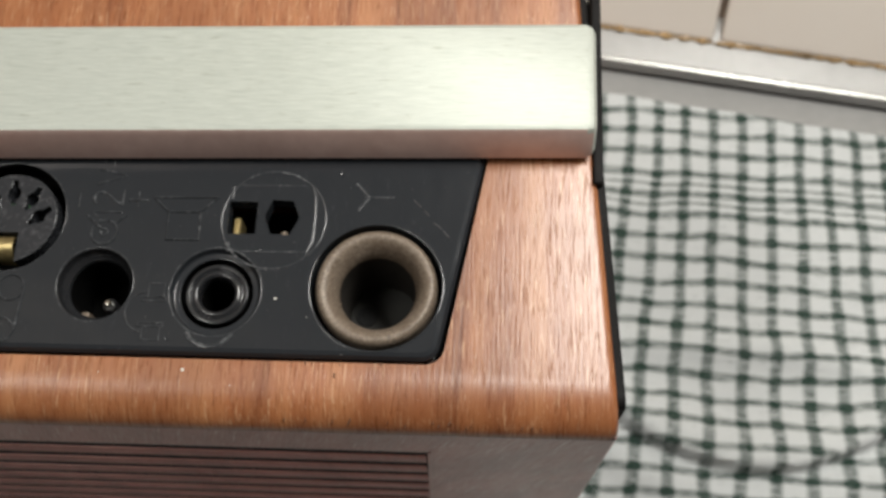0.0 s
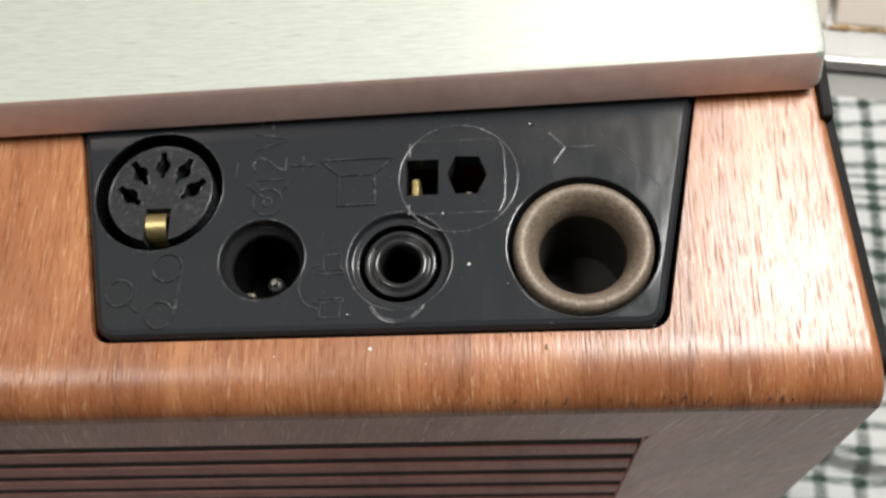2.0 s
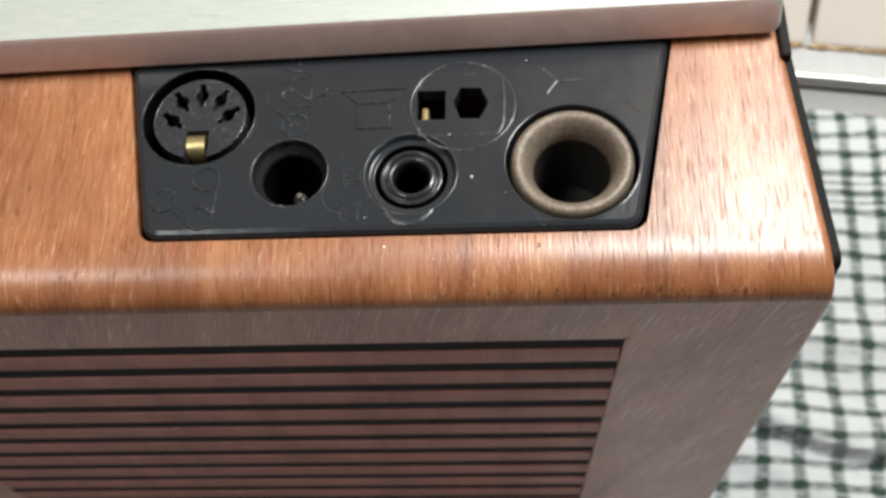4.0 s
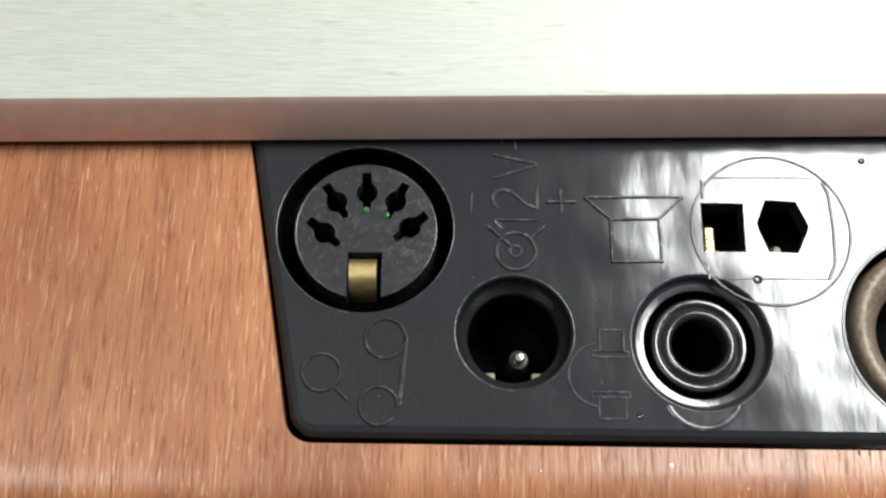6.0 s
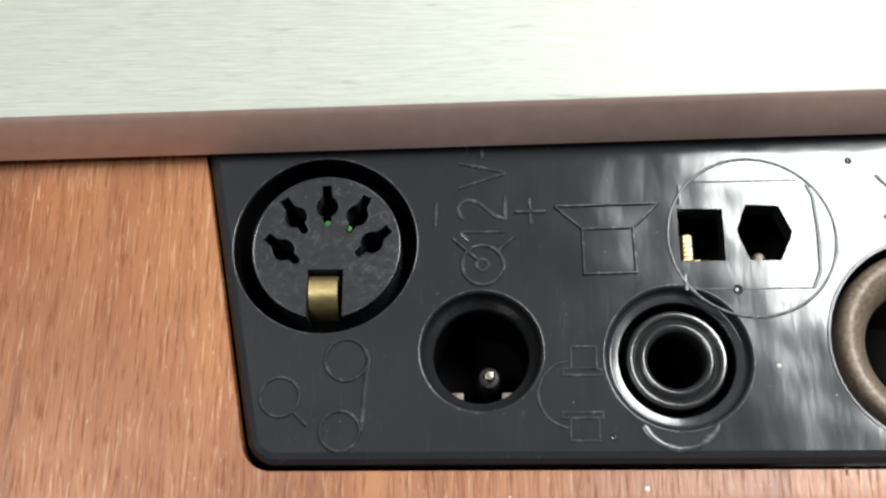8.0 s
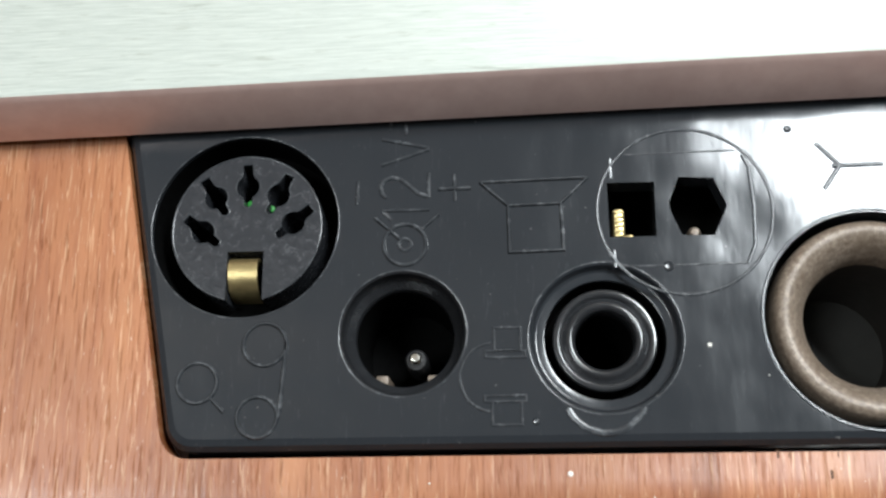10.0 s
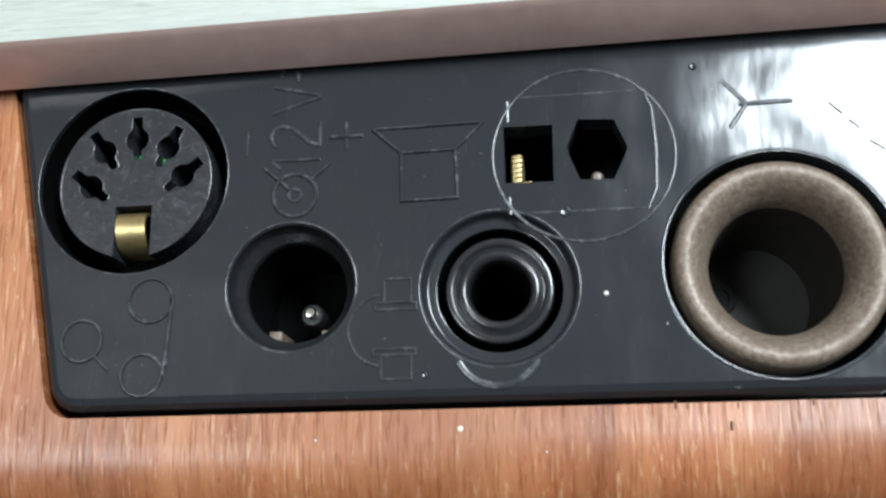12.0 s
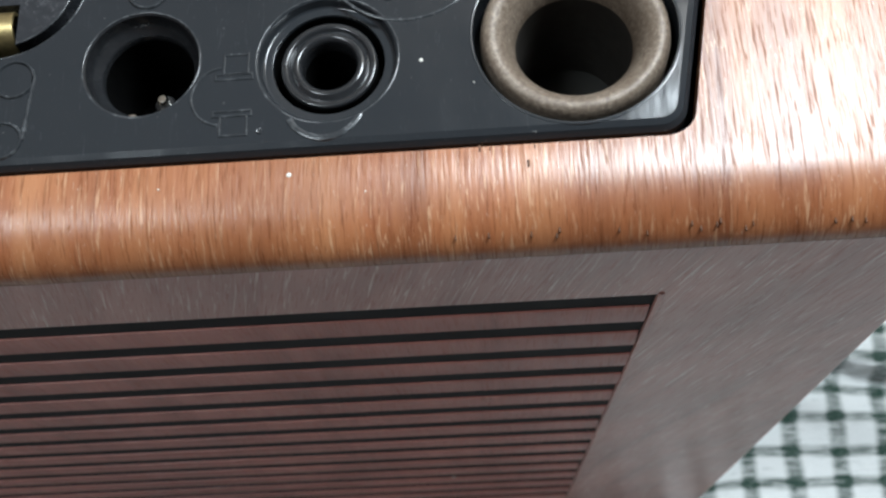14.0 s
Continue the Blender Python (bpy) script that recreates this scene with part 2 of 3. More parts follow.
def link(name, bm, material, parent=None, label="", at=TOP, sharp=32):
    bmesh.ops.remove_doubles(bm, verts=bm.verts, dist=1e-4)
    for v in bm.verts:
        v.co *= 0.001
    me = bpy.data.meshes.new(name)
    for f in bm.faces:
        f.smooth = True
    bm.to_mesh(me)
    bm.free()
    me.set_sharp_from_angle(angle=radians(sharp))
    me.materials.append(material)
    ob = new(name, me)
    if parent is not None:
        ob.parent = parent
        ob.matrix_parent_inverse = PLACE[parent.name].inverted()
    ob.matrix_basis = at
    PLACE[ob.name] = at
    if label:
        ob["label"] = label
    return ob


def part(name, bm, material, parent, label="", sharp=32):
    return link(name, bm, material, parent, label, TOP, sharp)


def thing(name, at, label, category, group=""):
    ob = new(name)
    ob.matrix_basis = at
    ob.empty_display_size = 0.01
    PLACE[ob.name] = at
    return tagged(ob, label, category, group)


def rounded(corners, radii, n=6):
    """A polygon with rounded corners, counter-clockwise."""
    out = []
    k = len(corners)
    for i in range(k):
        p, c, q = (Vector(corners[(i + d) % k]) for d in (-1, 0, 1))
        a, b = (p - c).normalized(), (q - c).normalized()
        r = radii[i]
        if r <= 0:
            out.append((c.x, c.y))
            continue
        half = math.acos(max(-1, min(1, a.dot(b)))) / 2
        d = r / math.tan(half)
        mid = c + (a + b).normalized() * (r / math.sin(half))
        s, e = c + a * d - mid, c + b * d - mid
        turn = s.angle_signed(e)
        for j in range(n + 1):
            ang = -turn * j / n
            out.append((mid.x + s.x * math.cos(ang) - s.y * math.sin(ang), mid.y + s.x * math.sin(ang) + s.y * math.cos(ang)))
    return out


def grown(corners, d):
    """The convex polygon pushed out by d."""
    k, out = len(corners), []
    for i in range(k):
        p, c, q = (Vector(corners[(i + s) % k]) for s in (-1, 0, 1))
        u, w = (c - p).normalized(), (q - c).normalized()
        nu, nw = Vector((u.y, -u.x)), Vector((w.y, -w.x))
        m = (nu + nw) / (1 + nu.dot(nw))
        out.append((c.x + m.x * d, c.y + m.y * d))
    return out


def circle(cx, cy, r, n=48, r2=None):
    return [(cx + r * math.cos(2 * math.pi * i / n), cy + (r2 or r) * math.sin(2 * math.pi * i / n)) for i in range(n)]


def face_with_holes(bm, outer, holes, lift):
    """Fills the outline less its holes; lift turns (u, v) into a place."""
    edges = []
    for loop in (outer, *holes):
        vs = [bm.verts.new(lift(*p)) for p in loop]
        edges += [bm.edges.new((vs[i - 1], vs[i])) for i in range(len(vs))]
    made = bmesh.ops.triangle_fill(bm, use_beauty=True, use_dissolve=False, edges=edges)["geom"]
    return [f for f in made if isinstance(f, bmesh.types.BMFace)]


def face_up(faces, axis):
    for f in faces:
        f.normal_update()
        if f.normal.dot(axis) < 0:
            f.normal_flip()


def band(bm, loop_a, loop_b, closed=True):
    va, vb = [bm.verts.new(p) for p in loop_a], [bm.verts.new(p) for p in loop_b]
    k = len(va)
    for i in range(k if closed else k - 1):
        j = (i + 1) % k
        bm.faces.new((va[i], va[j], vb[j], vb[i]))


def flat(loop, z):
    return [(x, y, z) for x, y in loop]


def lathe(bm, cx, cy, profile, n=48, closed=False):
    rings = [flat(circle(cx, cy, max(r, 1e-3), n), z) for r, z in profile]
    for a, b in zip(rings, rings[1:] + (rings[:1] if closed else [])):
        band(bm, a, b)
    bmesh.ops.remove_doubles(bm, verts=bm.verts, dist=2e-3)
    bmesh.ops.recalc_face_normals(bm, faces=bm.faces)


def ridge(bm, pts, w=0.16, h=0.2, closed=False, z=0.0):
    """A moulded raised line with a rounded back along a flat polyline."""
    k = len(pts)
    section = [(-w, -0.05), (-0.8 * w, 0.55 * h), (-0.3 * w, h), (0.3 * w, h), (0.8 * w, 0.55 * h), (w, -0.05)]
    rings = []
    for i, p in enumerate(pts):
        a = Vector(pts[i - 1]) if (i or closed) else None
        b = Vector(pts[(i + 1) % k]) if (i < k - 1 or closed) else None
        c = Vector(p)
        u = (c - a).normalized() if a is not None else (b - c).normalized()
        v = (b - c).normalized() if b is not None else u
        nrm = Vector((-u.y - v.y, u.x + v.x))
        nrm /= max(0.5, nrm.length ** 2 / 2)
        rings.append([bm.verts.new((c.x + nrm.x * s, c.y + nrm.y * s, z + q)) for s, q in section])
    for i in range(k if closed else k - 1):
        r, s = rings[i], rings[(i + 1) % k]
        for j in range(5):
            bm.faces.new((r[j], s[j], s[j + 1], r[j + 1]))
    if not closed:
        bm.faces.new(rings[0])
        bm.faces.new(rings[-1][::-1])
    bmesh.ops.recalc_face_normals(bm, faces=bm.faces)


def slab(bm, lo, hi, bevel=0.0, seg=2):
    made = bmesh.ops.create_cube(bm, size=1)["verts"]
    for v in made:
        v.co = [l + (c + 0.5) * (h - l) for c, l, h in zip(v.co, lo, hi)]
    if bevel:
        es = list({e for v in made for e in v.link_edges})
        bmesh.ops.bevel(bm, geom=es, offset=bevel, segments=seg, affect="EDGES", profile=0.6)


def arc(cx, cy, r, a0, a1, n=12):
    return [(cx + r * math.cos(radians(a0 + (a1 - a0) * i / n)), cy + r * math.sin(radians(a0 + (a1 - a0) * i / n))) for i in range(n + 1)]


# ---- the radio's cabinet ----
XR = 83.5       # half width
FRONT = -9.3   # plane of the front
BACK = 82.0
ROOF = -0.35    # wood lies a little below the socket plate
FOOT = -165.0
G_LEFT, G_RIGHT, G_TOP, G_LOW = -55.6, 62.0, -15.8, -137.0


def taper(x, y, z):
    w = max(0.0, min(1.0, (x - 62) / 21.5))
    return (x + w * (2.55 - 0.072 * (y + 3.7) + 0.012 * z), y, z)


def tapered(bm):
    for v in bm.verts:
        v.co = taper(*v.co)
    return bm


radio = thing("portable_radio", Matrix.Translation((0, 0.036, 0.003)), "wood-veneered portable radio with silver handle, standing upright on the checked cloth", "radio")

PLATE = [(0.1, -0.6), (63.3, -0.6), (69.15, 28.6), (-5.5, 28.6)]
RAD = [2.4, 2.4, 0.8, 0.8]

bm = bmesh.new()
cut = rounded([(-0.3, -1.15), (63.7, -1.15), (69.5, 28.9), (-5.8, 28.9)], RAD, 8)
faces = face_with_holes(bm, [(-XR, -3.0), (XR - 1.2, -3.0), (XR - 1.2, 76.0), (-XR, 76.0)], [cut], lambda x, y: (x, y, ROOF))
face_up(faces, Vector((0, 0, 1)))
band(bm, flat(cut, ROOF), flat(cut, ROOF - 3.0))
nose = []
for i in range(13):
    a = radians(90) * i / 12
    nose.append((-3.0 - 6.28 * math.sin(a), ROOF - 4.1 * (1 - math.cos(a))))
for (y0, z0), (y1, z1) in zip(nose, nose[1:]):
    bm.faces.new([bm.verts.new(p) for p in ((-XR, y0, z0), (-XR, y1, z1), (XR - 1.2, y1, z1), (XR - 1.2, y0, z0))])
path = [(76.0, ROOF)] + nose
for k, ((y0, z0), (y1, z1)) in enumerate(zip(path, path[1:])):
    def normal(i):
        if i <= 1:
            return Vector((0, 0, 1))
        a = radians(90) * (i - 1) / 12
        return Vector((0, -math.sin(a), math.cos(a)))
    for j in range(4):
        q = []
        for i, jj, y, z in ((k, j, y0, z0), (k + 1, j, y1, z1), (k + 1, j + 1, y1, z1), (k, j + 1, y0, z0)):
            a = radians(90) * jj / 4
            nn = normal(i) * (-1.2 * (1 - math.cos(a)))
            q.append(bm.verts.new((XR - 1.2 + 1.2 * math.sin(a), y + nn.y, z + nn.z)))
        bm.faces.new(q)
# rounded back edge
back = [(76.0 + 6 * math.sin(radians(15 * i)), ROOF - 6 * (1 - math.cos(radians(15 * i)))) for i in range(7)]
for (y0, z0), (y1, z1) in zip(back, back[1:]):
    bm.faces.new([bm.verts.new(p) for p in ((-XR, y0, z0), (XR, y0, z0), (XR, y1, z1), (-XR, y1, z1))])
part("top_board", tapered(bm), WOOD, radio, "satin brown veneer top with a rounded front edge", 40)

bm = bmesh.new()
z_edge = nose[-1][1] + 0.05
hole = [(G_LEFT, G_LOW), (G_RIGHT - 4.5, G_LOW), (G_RIGHT, G_TOP), (G_LEFT, G_TOP)]
faces = face_with_holes(bm, [(-XR, FOOT), (XR - 0.8, FOOT), (XR - 0.8, z_edge), (-XR, z_edge)], [hole], lambda x, z: (x, FRONT, z))
face_up(faces, Vector((0, -1, 0)))
band(bm, [(x, FRONT, z) for x, z in hole], [(x, FRONT + 4, z) for x, z in hole])
for j in range(3):
    a0, a1 = radians(30 * j), radians(30 * j + 30)
    bm.faces.new([bm.verts.new((XR - 0.8 + 0.8 * math.sin(a), FRONT + 0.8 * (1 - math.cos(a)), z)) for a, z in ((a0, FOOT), (a1, FOOT), (a1, z_edge), (a0, z_edge))])
front_panel = part("front_panel", tapered(bm), WOOD_FRONT_HAZE, radio, "plain wooden front frame round the slotted grille")

bm = bmesh.new()
slab(bm, (G_LEFT - 2, FRONT + 0.22, G_LOW - 2), (G_RIGHT + 2, FRONT + 4.2, G_TOP + 2))
part("grille_backing", bm, GRILLE_CLOTH, front_panel, "black backing behind the grille slots")

bm = bmesh.new()
slab(bm, (-XR + 1, FRONT + 1, FOOT), (XR - 1, BACK, FOOT + 4), 0.5)
slab(bm, (-XR, BACK - 4, FOOT), (XR, BACK, ROOF - 6))
part("cabinet_back", tapered(bm), WOOD, radio)
bm = bmesh.new()
slab(bm, (-XR + 1, FRONT + 0.35, -13.0), (XR - 0.25, FRONT + 5, -4.1))
part("edge_batten", tapered(bm), WOOD_FRONT_HAZE, radio, "wooden batten behind the front edge")
for s in (-1, 1):
    bm = bmesh.new()
    out = rounded([(FRONT + 5.0, FOOT), (BACK, FOOT), (BACK, ROOF - 0.9), (FRONT + 3.6, ROOF - 0.8)], [2, 2, 5, 1.5])
    x0, x1 = s * (XR - 0.6), s * (XR + 0.95)
    for x in (x0, x1):
        face_up(face_with_holes(bm, out, [], lambda u, w: (x, u, w)), Vector((s if x == x1 else -s, 0, 0)))
    band(bm, [(x0, u, w) for u, w in out], [(x1, u, w) for u, w in out])
    bmesh.ops.remove_doubles(bm, verts=bm.verts, dist=1e-4)
    bmesh.ops.recalc_face_normals(bm, faces=bm.faces)
    part("side_panel", tapered(bm), SIDE_BLACK, radio, "black plastic side panel")

# ---- grille slats ----
PITCH, GAP = 8.22, 3.5
count = int((G_TOP - G_LOW) / PITCH)
for i in range(count + 1):
    z1 = G_TOP - GAP - i * PITCH
    z0 = max(z1 - (PITCH - GAP), G_LOW)
    if z1 <= G_LOW:
        break
    bm = bmesh.new()
    right = G_RIGHT - 4.5 * (G_TOP - z1) / (G_TOP - G_LOW)
    slab(bm, (G_LEFT + 0.05, FRONT + 0.02, z0), (right - random.uniform(0.02, 0.5), FRONT + 0.5, z1), 0.08, 2)
    part("slat", bm, SLAT_WOOD_LIFTED, front_panel)

# rounded wooden lip at the end of the slots
bm = bmesh.new()
lip = [(-0.15, 0.3), (-0.1, -0.08), (0.1, -0.16), (0.35, -0.14), (0.5, 0.02)]
loops = [[bm.verts.new((x + dx, FRONT + dy, z)) for dx, dy in lip] for x, z in ((G_RIGHT, G_TOP + 0.3), (G_RIGHT - 4.5, G_LOW))]
for k in range(len(lip) - 1):
    bm.faces.new((loops[0][k], loops[0][k + 1], loops[1][k + 1], loops[1][k]))
bmesh.ops.recalc_face_normals(bm, faces=bm.faces)
part("grille_lip", bm, WOOD_FRONT_HAZE, front_panel, "rounded wooden edge of the grille, its pale haze in the colour")

# ---- carrying handle ----
handle_shape = [(27.0, 0.9), (27.6, 0.6), (44.0, 0.6), (44.8, 1.2), (44.8, 5.2), (44.5, 5.8), (43.9, 6.1), (29.4, 6.1), (28.7, 5.9), (28.3, 5.4)]


def bar_y(x):
    return 0.4 - 0.02 * (83 - x)


bm = bmesh.new()
stops = [-82.5, -81.9, -40, 0, 40, 82.1, 83.0, 83.4]
shrink = [0.8, 0.0, 0, 0, 0, 0.0, 0.35, 0.9]
rings = []
for x, s in zip(stops, shrink):
    cy, cz = 36.0, 3.3
    ring = []
    for y, z in handle_shape:
        dy, dz = y - cy, z - cz
        ring.append(bm.verts.new((x, cy + dy - math.copysign(min(s, abs(dy)), dy) + bar_y(x), cz + dz - math.copysign(min(s, abs(dz)), dz))))
    rings.append(ring)
for a, b in zip(rings, rings[1:]):
    for i in range(len(a)):
        j = (i + 1) % len(a)
        bm.faces.new((a[i], a[j], b[j], b[i]))
bm.faces.new(rings[0][::-1])
bm.faces.new(rings[-1])
bmesh.ops.recalc_face_normals(bm, faces=bm.faces)
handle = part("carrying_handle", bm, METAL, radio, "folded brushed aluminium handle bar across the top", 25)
# faces turned to the front get the painted warm reflection
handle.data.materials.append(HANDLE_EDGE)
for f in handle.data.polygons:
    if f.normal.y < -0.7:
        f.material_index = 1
for s in (-1, 1):
    bm = bmesh.new()
    slab(bm, (min(s * 83.3, s * 84.7), 24.0, -9.0), (max(s * 83.3, s * 84.7), 56.0, 0.4), 0.5, 3)
    part("pivot_arm", bm, SIDE_BLACK, handle, "black plastic arm of the folded handle")

# ---- socket plate ----
DIN, DC, PH, ANT, LS = (5.45, 17.7), (18.5, 8.45), (34.4, 7.8), (55.2, 8.95), (41.1, 18.0)
square = [(35.1, 15.9), (38.8, 15.9), (38.85, 20.5), (35.05, 20.5)]
hexagon = [(40.8, 15.95), (43.35, 15.85), (44.3, 17.8), (44.5, 18.4), (44.3, 18.9), (43.55, 20.7), (40.8, 20.85), (40.05, 19.0), (39.9, 18.6), (40.05, 17.9)]
holes = [circle(*DIN, 7.75, 64), circle(*DC, 5.05, 48), circle(*PH, 6.0, 56), circle(*ANT, 8.55, 64), square, hexagon]
bm = bmesh.new()
face = rounded(grown(PLATE, -0.9), [max(0.2, r - 0.8) for r in RAD], 8)
mid = rounded(grown(PLATE, -0.38), [max(0.4, r - 0.35) for r in RAD], 8)
rim = rounded(PLATE, RAD, 8)
face_up(face_with_holes(bm, face, holes, lambda x, y: (x, y, 0)), Vector((0, 0, 1)))
band(bm, flat(face, 0), flat(mid, -0.22))
band(bm, flat(mid, -0.22), flat(rim, -0.75))
band(bm, flat(rim, -0.75), flat(rim, -2.6))
for h, depth in zip(holes, (0.5, 0, 0, 3.0, 2.2, 2.2)):
    if depth:
        band(bm, flat(h, 0), flat(h, -depth))
bmesh.ops.remove_doubles(bm, verts=bm.verts, dist=1e-4)
plate = part("socket_plate", bm, PLASTIC, radio, "glossy black plastic socket plate with moulded symbols", 30)

bm = bmesh.new()
slab(bm, (-4.5, 0.5, -22), (68, 27.5, -21))
part("inner_wall", bm, DARK, plate, "dark inside behind the sockets")

# five-pin socket
c5 = (DIN[0] + 0.05, DIN[1] - 0.05)
pin_holes = []
for hx, hy, deg in ((1.86, 17.35, 140), (2.8, 20.3, 123), (5.45, 21.2, 92), (8.05, 20.4, 63), (9.35, 17.95, 40)):
    tilt = radians(deg)
    loop = []
    for j in range(28):
        t = 2 * math.pi * j / 28
        sn, cs = abs(math.sin(t)), abs(math.cos(t))
        r = max(1.02, min((2.0 if math.cos(t) > 0 else 1.85) / max(cs, 1e-3), (0.5 if math.cos(t) > 0 else 0.38) / max(sn, 1e-3)))
        loop.append((hx + r * math.cos(t + tilt), hy + r * math.sin(t + tilt)))
    pin_holes.append(loop)
a0 = math.asin(1.5 / 6.3)
disc = [(c5[0] + 6.3 * math.cos(t), c5[1] + 6.3 * math.sin(t)) for t in (-math.pi / 2 + a0 + (2 * math.pi - 2 * a0) * i / 60 for i in range(61))]
disc += [(c5[0] - 1.5, c5[1] - 2.05), (c5[0] + 1.5, c5[1] - 2.05)]
bm = bmesh.new()
ZD = -0.45
face_up(face_with_holes(bm, disc, pin_holes, lambda x, y: (x, y, ZD)), Vector((0, 0, 1)))
for loop in (disc, *pin_holes):
    band(bm, flat(loop, ZD), flat(loop, ZD - 4))
socket_disc = part("din_socket", bm, INSERT, plate, "dull black round insert with five pin holes")
for loop in pin_holes:
    bm = bmesh.new()
    ridge(bm, loop, 0.07, 0.05, True, ZD)
    part("hole_rim", bm, WORN, socket_disc, "rubbed edge of a pin hole")
bm = bmesh.new()
ridge(bm, [(c5[0] + 6.2 * math.cos(t), c5[1] + 6.2 * math.sin(t)) for t in (-math.pi / 2 + 1.1 * a0 + (2 * math.pi - 2.2 * a0) * i / 60 for i in range(61))], 0.08, 0.05, False, ZD)
part("disc_rim", bm, WORN, socket_disc, "rubbed edge of the round insert")
bm = bmesh.new()
ridge(bm, circle(DIN[0], DIN[1], 7.82, 64), 0.06, 0.04, True)
part("socket_rim", bm, WORN, plate)
bm = bmesh.new()
ridge(bm, circle(DC[0], DC[1], 5.1, 48), 0.08, 0.05, True)
part("power_rim", bm, WORN, plate)
# well round the insert, its shade painted in near-black
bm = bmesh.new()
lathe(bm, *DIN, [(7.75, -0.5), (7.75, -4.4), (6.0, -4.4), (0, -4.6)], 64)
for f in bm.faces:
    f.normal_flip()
part("socket_floor", bm, WELL_SHADE, plate)
bm = bmesh.new()
strip = [(c5[1] - 2.5, -2.6), (c5[1] - 2.45, -1.2), (c5[1] - 2.7, -0.55), (c5[1] - 3.3, -0.25), (c5[1] - 4.3, -0.35), (c5[1] - 5.2, -0.9), (c5[1] - 5.7, -1.9), (c5[1] - 5.8, -3.2)]
for (y0, z0), (y1, z1) in zip(strip, strip[1:]):
    bm.faces.new([bm.verts.new(p) for p in ((c5[0] - 1.35, y0, z0), (c5[0] - 1.35, y1, z1), (c5[0] + 1.05, y1, z1), (c5[0] + 1.05, y0, z0))])
bmesh.ops.remove_doubles(bm, verts=bm.verts, dist=1e-4)
bmesh.ops.solidify(bm, geom=bm.faces[:], thickness=0.25)
bmesh.ops.recalc_face_normals(bm, faces=bm.faces)
part("contact_spring", bm, BRASS, plate, "curved brass contact spring", 60)
for x, y in ((5.35, 20.2), (7.15, 19.75)):
    bm = bmesh.new()
    lathe(bm, x, y, [(0.3, -2.2), (0.27, -1.9), (0.0, -1.8)], 10)
    part("wire_end", bm, GREEN, plate, "green wire insulation in a pin hole")

# power socket
bm = bmesh.new()
lathe(bm, *DC, [(5.05, 0), (4.9, -0.15), (4.78, -1.0), (4.55, -1.5), (4.1, -1.85), (3.98, -2.1), (3.95, -2.6)], 56)
for f in bm.faces:
    f.normal_flip()
part("power_socket", bm, PLASTIC_RING, plate, "deep round black power socket")
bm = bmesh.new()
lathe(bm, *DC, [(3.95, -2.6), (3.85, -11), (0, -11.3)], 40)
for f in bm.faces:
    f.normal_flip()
part("socket_bore", bm, WELL_SHADE, plate)
bm = bmesh.new()
lathe(bm, 19.15, 7.15, [(0.95, -8.8), (0.95, -5.0), (0.8, -4.75), (0.0, -4.7)], 24)
part("pin_sleeve", bm, PLASTIC_MATT, plate)
bm = bmesh.new()
lathe(bm, 19.15, 7.2, [(0.5, -5.0), (0.5, -4.1), (0.35, -3.9), (0.0, -3.85)], 20)
part("centre_pin", bm, NICKEL, plate, "bright metal centre pin")
bm = bmesh.new()
for s in (-1, 1):
    slab(bm, (18.6 + 2.1 * s - 0.5, 4.9, -8), (18.6 + 2.1 * s + 0.5, 5.7, -3.6), 0.15)
part("spring_contact", bm, TARNISH, plate, "metal spring tabs inside the socket")

# headphone socket
bm = bmesh.new()
lathe(bm, *PH, [(6.0, 0.0), (5.85, -0.1), (5.62, -0.75), (5.5, -0.86), (5.42, -0.89), (5.36, -0.9), (4.86, -0.9), (4.8, -0.92), (4.75, -1.2)], 64)
for f in bm.faces:
    f.normal_flip()
part("jack_recess", bm, PLASTIC, plate, "dished recess round the headphone jack", 24)
bm = bmesh.new()
lathe(bm, *PH, [(4.75, -1.2), (4.75, -5.0), (4.1, -5.0), (4.12, -1.3)], 48)
for f in bm.faces:
    f.normal_flip()
part("collar_gap", bm, WELL_SHADE, plate)
bm = bmesh.new()
lathe(bm, *PH, [(4.12, -1.4), (4.1, -1.15), (4.02, -1.03), (3.95, -1.0), (3.68, -1.0), (3.6, -1.02), (3.5, -1.12), (3.38, -1.3), (3.25, -1.25), (3.05, -0.95), (2.75, -0.85), (2.5, -0.98), (2.35, -1.3), (2.3, -1.9), (2.28, -2.6)], 64)
for f in bm.faces:
    f.normal_flip()
part("headphone_jack", bm, PLASTIC_RING, plate, "black headphone jack with ringed collar", 50)
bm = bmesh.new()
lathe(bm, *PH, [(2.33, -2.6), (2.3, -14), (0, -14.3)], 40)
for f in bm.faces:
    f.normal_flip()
part("jack_bore", bm, WELL_SHADE, plate)
bm = bmesh.new()
ridge(bm, arc(34.2, 3.6, 3.2, 205, 338, 14), 0.3, 0.14)
ridge(bm, arc(PH[0], PH[1], 6.05, 0, 360, 48)[:-1], 0.08, 0.04, True)
part("moulded_lip", bm, WORN, plate)

# aerial socket
bm = bmesh.new()
lathe(bm, *ANT, [(7.95, -3.0), (7.95, -1.0), (7.85, -0.4), (7.6, 0.05), (7.2, 0.25), (6.7, 0.15), (6.2, -0.2), (5.7, -0.9), (5.3, -1.7), (5.1, -2.3), (5.0, -3.0)], 72)
part("aerial_bush", bm, TARNISH, plate, "tarnished rounded metal bush of the aerial socket", 60)
bm = bmesh.new()
lathe(bm, *ANT, [(5.0, -3.0), (4.95, -9.0), (4.9, -15.0)], 56)
for f in bm.faces:
    f.normal_flip()
